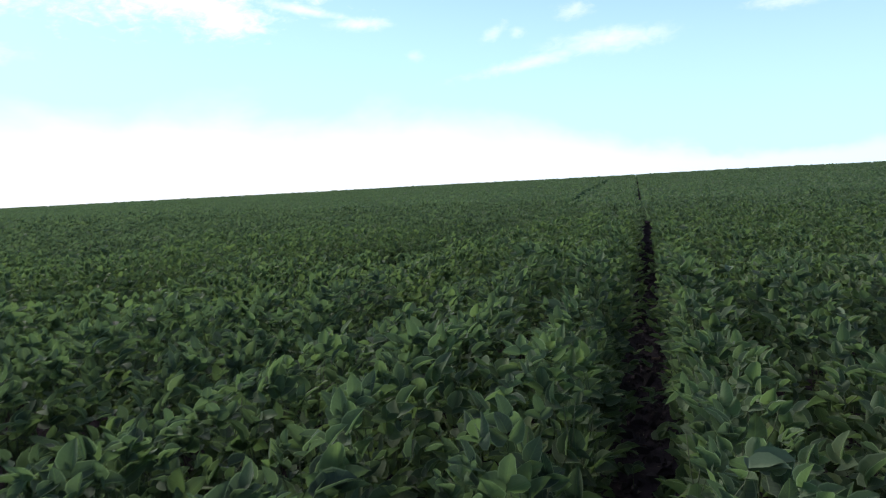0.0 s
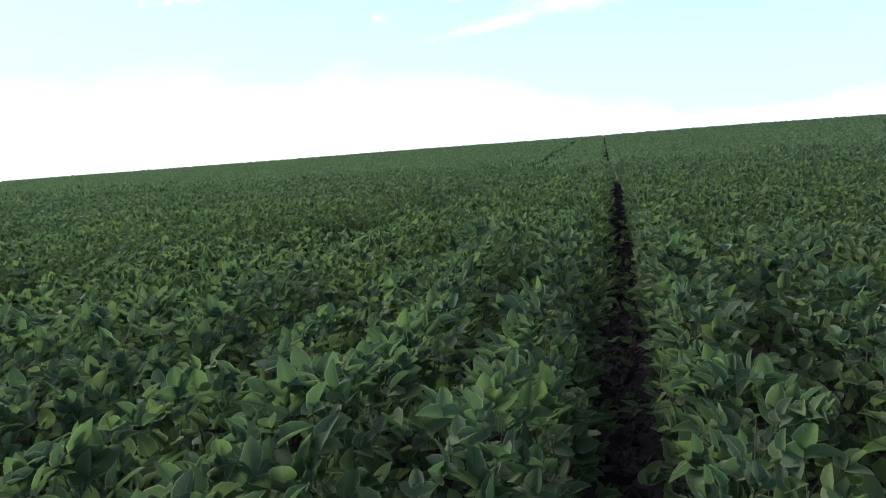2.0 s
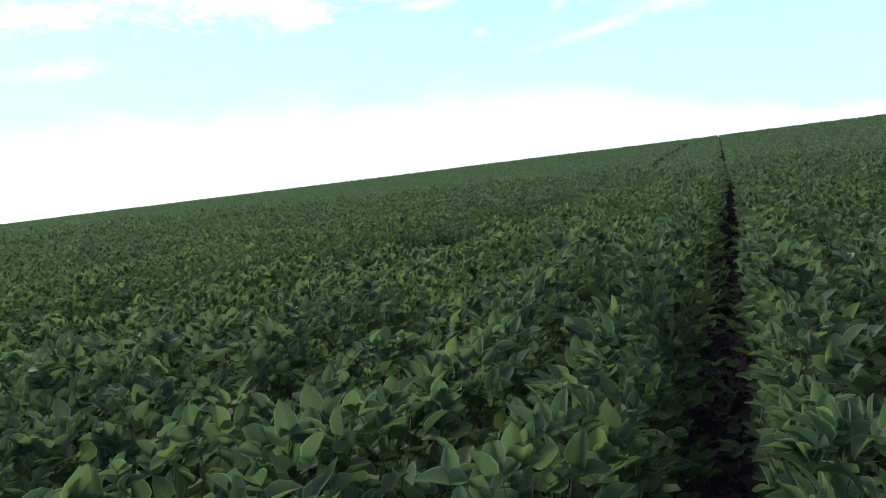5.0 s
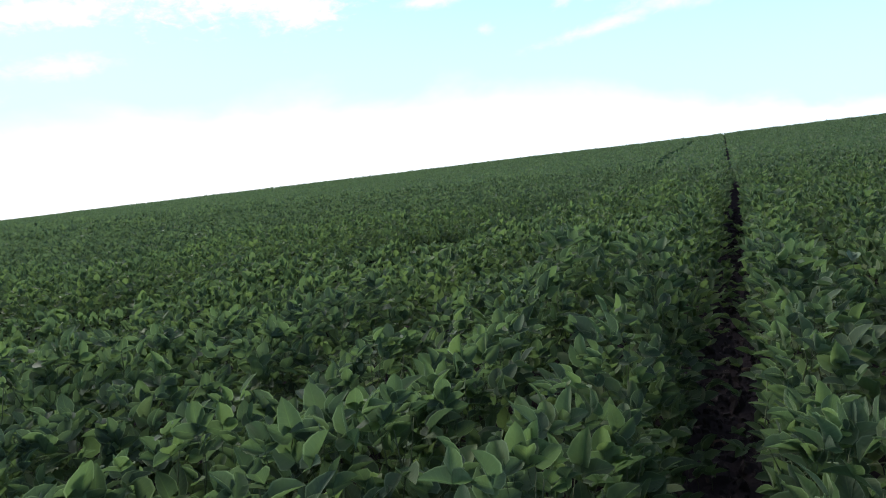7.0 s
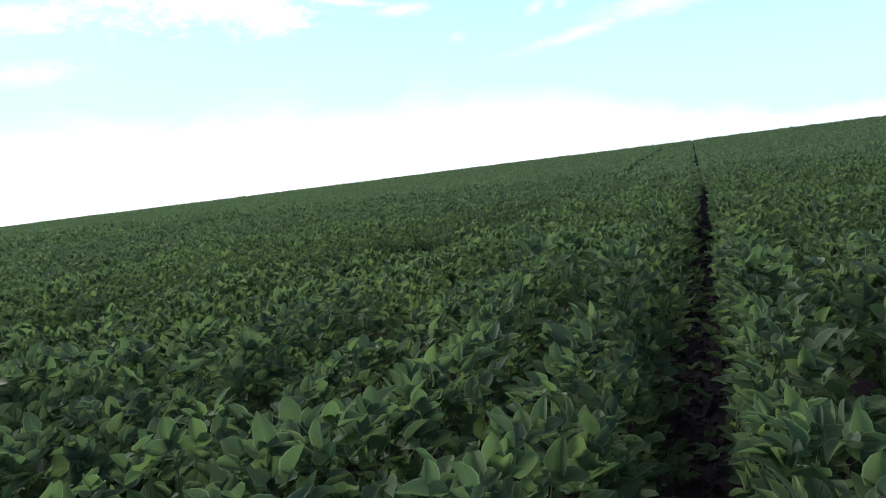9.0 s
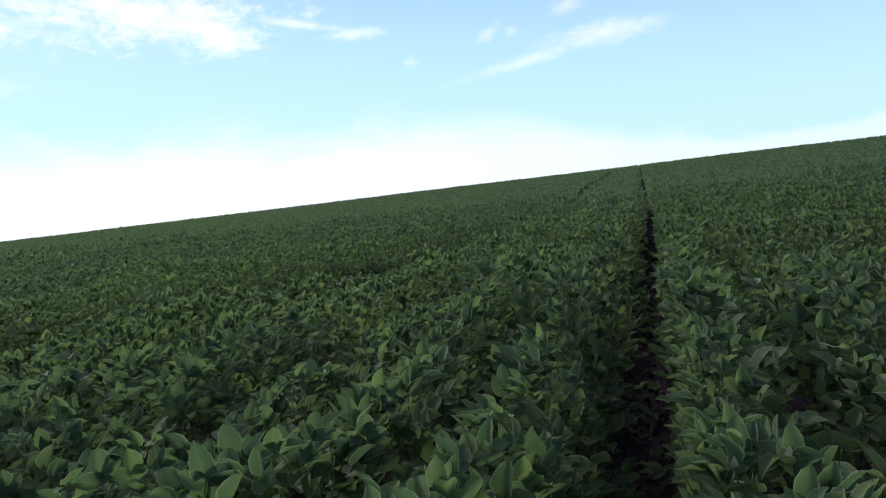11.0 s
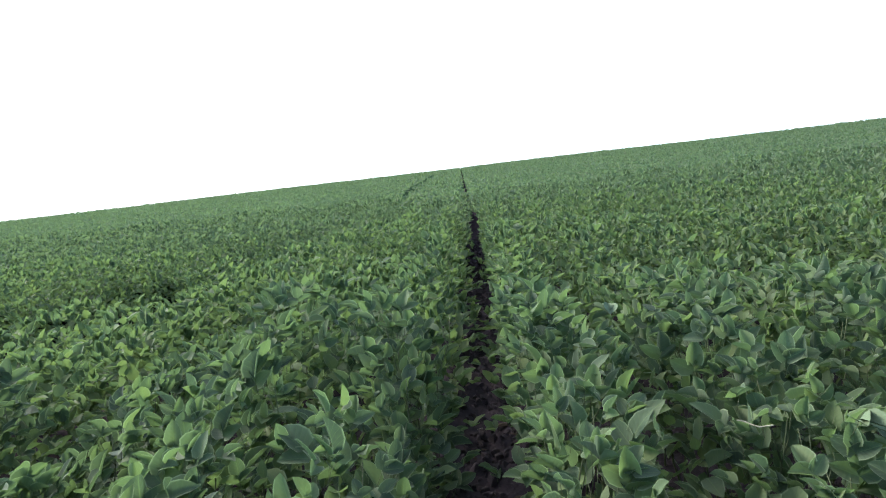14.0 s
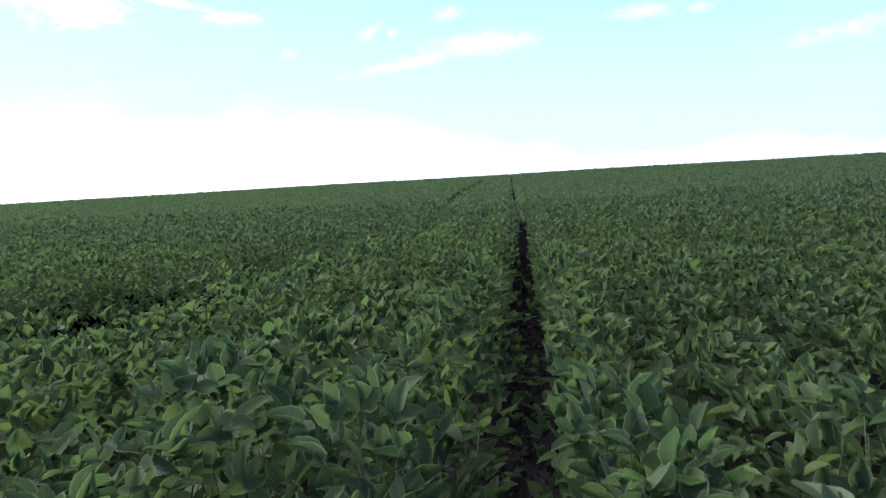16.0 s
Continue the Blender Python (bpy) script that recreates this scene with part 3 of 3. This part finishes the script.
def leaf_mesh(seed):
    """A leaf of three leaflets on its stalk, leaflets about one unit long, the leaf pointing along +x."""
    r_ = np.random.default_rng(100 + seed)
    a_, h_, p_, t_, s_ = trio(np.zeros((1, 3)), np.zeros(1), np.zeros(1), np.ones(1), r_, 0.88)
    pts, faces, uvs, mats = [], [], [], []
    for n in range(3):
        bp, bf, bu = blade(5, 6, r_.uniform(18, 54), r_.uniform(-0.06, 0.34), r_.uniform(0.01, 0.035), seed * 7 + n)
        al, ac, up = basis(h_[n:n + 1], p_[n:n + 1], t_[n:n + 1])
        v = a_[n] + s_[n] * (bp[:, 0:1] * al + bp[:, 1:2] * ac + bp[:, 2:3] * up)
        o = len(pts)
        pts += v.tolist()
        uvs += bu.tolist()
        faces += [[o + q for q in f] for f in bf]
        mats += [0] * len(bf)
    ends = [(-0.55 - 0.1 * r_.uniform(), r_.normal(0, 0.06), -0.55), (-0.20, 0.0, -0.25), (0, 0, 0), (0.24, 0, 0.02)]
    tp, tf = tube(ends, (0.018, 0.015, 0.013, 0.009), 3)
    o = len(pts)
    pts += tp
    uvs += [(0.5, 0.5)] * len(tp)
    faces += [[o + q for q in f] for f in tf]
    mats += [1] * len(tf)
    me = bpy.data.meshes.new("leaf")
    me.from_pydata(pts, [], faces)
    layer = me.uv_layers.new(name="blade")
    idx = np.zeros(len(me.loops), np.int32)
    me.loops.foreach_get("vertex_index", idx)
    layer.data.foreach_set("uv", np.array(uvs, np.float32)[idx].ravel())
    me.polygons.foreach_set("use_smooth", np.ones(len(faces), bool))
    me.materials.append(LEAF), me.materials.append(STEM)
    me.polygons.foreach_set("material_index", np.array(mats, np.int32))
    return me


def stem_mesh(seed):
    """A woody stem one unit high, slightly bent, with side shoots."""
    r_ = np.random.default_rng(300 + seed)
    zs = np.linspace(0, 1, 7)
    bx, by = r_.normal(0, 0.03, 7).cumsum() * 0.6, r_.normal(0, 0.03, 7).cumsum() * 0.6
    bx[0] = by[0] = 0
    pts, faces = tube(list(zip(bx, by, zs)), np.linspace(0.0050, 0.0014, 7), 5)
    for k in range(2, 6):
        a_, ln = r_.uniform(0, 6.28), r_.uniform(0.04, 0.08)
        q, f = tube([(bx[k], by[k], zs[k]), (bx[k] + 0.5 * ln * math.cos(a_), by[k] + 0.5 * ln * math.sin(a_), zs[k] + 0.06),
                     (bx[k] + ln * math.cos(a_), by[k] + ln * math.sin(a_), zs[k] + 0.2)], (0.0024, 0.0019, 0.0013), 3)
        o = len(pts)
        pts += q
        faces += [tuple(o + i for i in g) for g in f]
    me = bpy.data.meshes.new("stem")
    me.from_pydata(pts, [], faces)
    me.polygons.foreach_set("use_smooth", np.ones(len(faces), bool))
    me.materials.append(STEM)
    return me


LEAVES = [leaf_mesh(i) for i in range(22)]
STEMS = [stem_mesh(i) for i in range(6)]
COUNT = 24
at, head, pitch, size, share = leaf_places(px[near_ids], py[near_ids], COUNT, rng)
for n, i in enumerate(near_ids):
    base_z = float(soil_height(px[i], py[i]))
    foot = Vector((px[i], py[i], base_z))
    plant = new("soybean_plant")
    plant.empty_display_size = 0.1
    plant.location = foot
    bank = abs(px[i] - furrow_x(py[i])) < 0.36
    tagged(plant, "leafy green soybean plant on the edge of the open furrow" if bank else "leafy green soybean plant in a closed crop row",
           "soybean plant", "soybean plants in rows")
    high = float(tall(px[i], py[i])) * 0.84
    st = part("stem", STEMS[int(rng.integers(6))], None, plant)
    st.matrix_basis = Matrix.Rotation(float(rng.uniform(0, 6.28)), 4, "Z") @ Matrix.Diagonal((1, 1, high, 1))
    for j in range(COUNT):
        lf = part("leaf", LEAVES[int(rng.integers(22))], None, plant)
        lf.matrix_basis = (Matrix.Translation(Vector(at[n, j]) - foot) @ Matrix.Rotation(float(head[n, j]), 4, "Z")
                           @ Matrix.Rotation(-float(pitch[n, j]), 4, "Y") @ Matrix.Rotation(float(rng.normal(0, 0.2)), 4, "X")
                           @ Matrix.Diagonal((*[float(size[n, j])] * 3, 1)))


# upturned leaves that show their pale undersides, each on the nearest plant
PALE = plain_material("pale_leaf_underside", [(0.2, (0.075, 0.11, 0.06)), (0.8, (0.115, 0.15, 0.085))], 20.0, 0.7, 0.3, 0.002, 0.15)
pale_mesh = leaf_mesh(50)
pale_mesh.materials[0] = PALE
plants = [o for o in scene.objects if o.name.startswith("soybean_plant")]
for gx, gy, turn_z, sz in ((0.51, 0.33, 0.3, 0.068), (0.72, 2.96, 1.9, 0.07), (1.05, 2.2, 5.0, 0.062)):
    host = min(plants, key=lambda o: (o.location.x - gx) ** 2 + (o.location.y - gy) ** 2)
    lf = part("leaf", pale_mesh, None, host, "upturned leaf showing its pale underside")
    top = Vector((gx, gy, float(land(gx, gy) + tall(gx, gy)) + 0.005))
    lf.matrix_basis = Matrix.Translation(top - host.location) @ Matrix.Rotation(turn_z, 4, "Z") @ Matrix.Rotation(-0.35, 4, "Y") @ Matrix.Diagonal((sz, sz, sz, 1))


def dry_stalk():
    """A bent dry stalk that lies across the leaves."""
    x0, y0 = 0.76, 2.04
    path = [(x0 + 0.010 * i, y0 - 0.006 * i + 0.004 * math.sin(i * 1.7), max(0.845, float(land(x0, y0) + tall(x0, y0)) + 0.012) + 0.003 * math.cos(i)) for i in range(6)]
    pts, faces = [], []
    for i, c in enumerate(path):
        for j in range(5):
            a_ = 2 * math.pi * j / 5
            pts.append((c[0], c[1] + 0.0012 * math.cos(a_), c[2] + 0.0012 * math.sin(a_)))
        if i:
            for j in range(5):
                kk = (j + 1) % 5
                faces.append(((i - 1) * 5 + j, (i - 1) * 5 + kk, i * 5 + kk, i * 5 + j))
    me = bpy.data.meshes.new("dry_stalk")
    me.from_pydata(pts, [], faces)
    me.materials.append(STRAW)
    return tagged(new("dry_stalk", me), "thin pale dry stalk lying across soybean leaves", "dry stalk")


dry_stalk()


# ---- soil crumbs and litter in the furrow ----
def scraps(name, n, length, width, thick, y0, y1, spread_x, material, label, category):
    """Small loose bits lying on the soil of the furrow."""
    v = np.array([(-1, -0.7, 0), (1, -0.5, 0), (0.8, 0.8, 0), (-0.9, 0.6, 0), (-0.5, -0.4, 1), (0.6, -0.2, 0.9), (0.4, 0.4, 1), (-0.4, 0.4, 0.8)])
    f = np.array([(0, 1, 5, 4), (1, 2, 6, 5), (2, 3, 7, 6), (3, 0, 4, 7), (4, 5, 6, 7)])
    yy = rng.uniform(y0, y1, n)
    xx = furrow_x(yy) + rng.normal(0, spread_x, n)
    zz = soil_height(xx, yy) - thick * 0.2
    an = rng.uniform(0, 6.28, n)
    sc = rng.lognormal(0, 0.4, n)
    jit = rng.normal(0, 0.15, (n, 8, 3))
    q = (v[None] + jit) * np.array([length / 2, width / 2, thick]) * sc[:, None, None]
    c, s_ = np.cos(an)[:, None], np.sin(an)[:, None]
    p = np.stack([q[..., 0] * c - q[..., 1] * s_ + xx[:, None], q[..., 0] * s_ + q[..., 1] * c + yy[:, None], q[..., 2] + zz[:, None]], -1)
    faces = (f[None] + (np.arange(n) * 8)[:, None, None]).reshape(-1, 4)
    me = bpy.data.meshes.new(name)
    me.from_pydata(p.reshape(-1, 3).tolist(), [], faces.tolist())
    me.materials.append(material)
    return tagged(new(name, me), label, category, kind="stuff")


scraps("soil_clods", 2600, 0.035, 0.028, 0.018, 0.2, 14.0, 0.13, CLOD, "dark crumbly soil clods along the furrow", "soil clods")
scraps("leaf_litter", 110, 0.045, 0.02, 0.004, 0.2, 8.0, 0.12, LITTER, "dry brown leaf scraps on the furrow soil", "leaf litter")
scraps("straw_bits", 22, 0.07, 0.004, 0.003, 0.2, 8.0, 0.12, STRAW, "pale dry straw bits on the furrow soil", "straw")


# ---- weeds on the crest ----
def weed_clump(x, y, wide, high):
    """A clump of weeds that stands above the far crop."""
    clump = new("weed_clump")
    clump.location = (x, y, float(land(x, y)))
    tagged(clump, "dark weed clump standing above the far crop", "weed", "weeds on the crest")
    for i in range(5):
        px_, py_ = rng.normal(0, wide * 0.3), rng.normal(0, wide * 0.3)
        q, f = tube([(px_, py_, 0), (px_ * 1.1, py_ * 1.1, high * 0.6), (px_ * 1.3, py_ * 1.3, high)], (0.02, 0.014, 0.006), 4)
        me = bpy.data.meshes.new("stalk")
        me.from_pydata(q, [], f)
        part("stalk", me, STEM, clump)
    n = 46
    at_ = np.stack([rng.normal(0, wide * 0.35, n), rng.normal(0, wide * 0.35, n), high * (0.55 + 0.45 * rng.uniform(0, 1, n))], -1)
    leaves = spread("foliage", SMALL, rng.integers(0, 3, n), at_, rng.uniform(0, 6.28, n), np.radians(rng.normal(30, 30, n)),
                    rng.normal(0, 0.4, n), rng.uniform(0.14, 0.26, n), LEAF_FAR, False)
    leaves.parent = clump


for wx, wy, ww, wh in ((63.6, 150, 0.45, 1.15), (80.5, 151, 0.9, 1.2), (84.5, 151, 0.5, 1.1)):
    weed_clump(wx, wy, ww, wh)
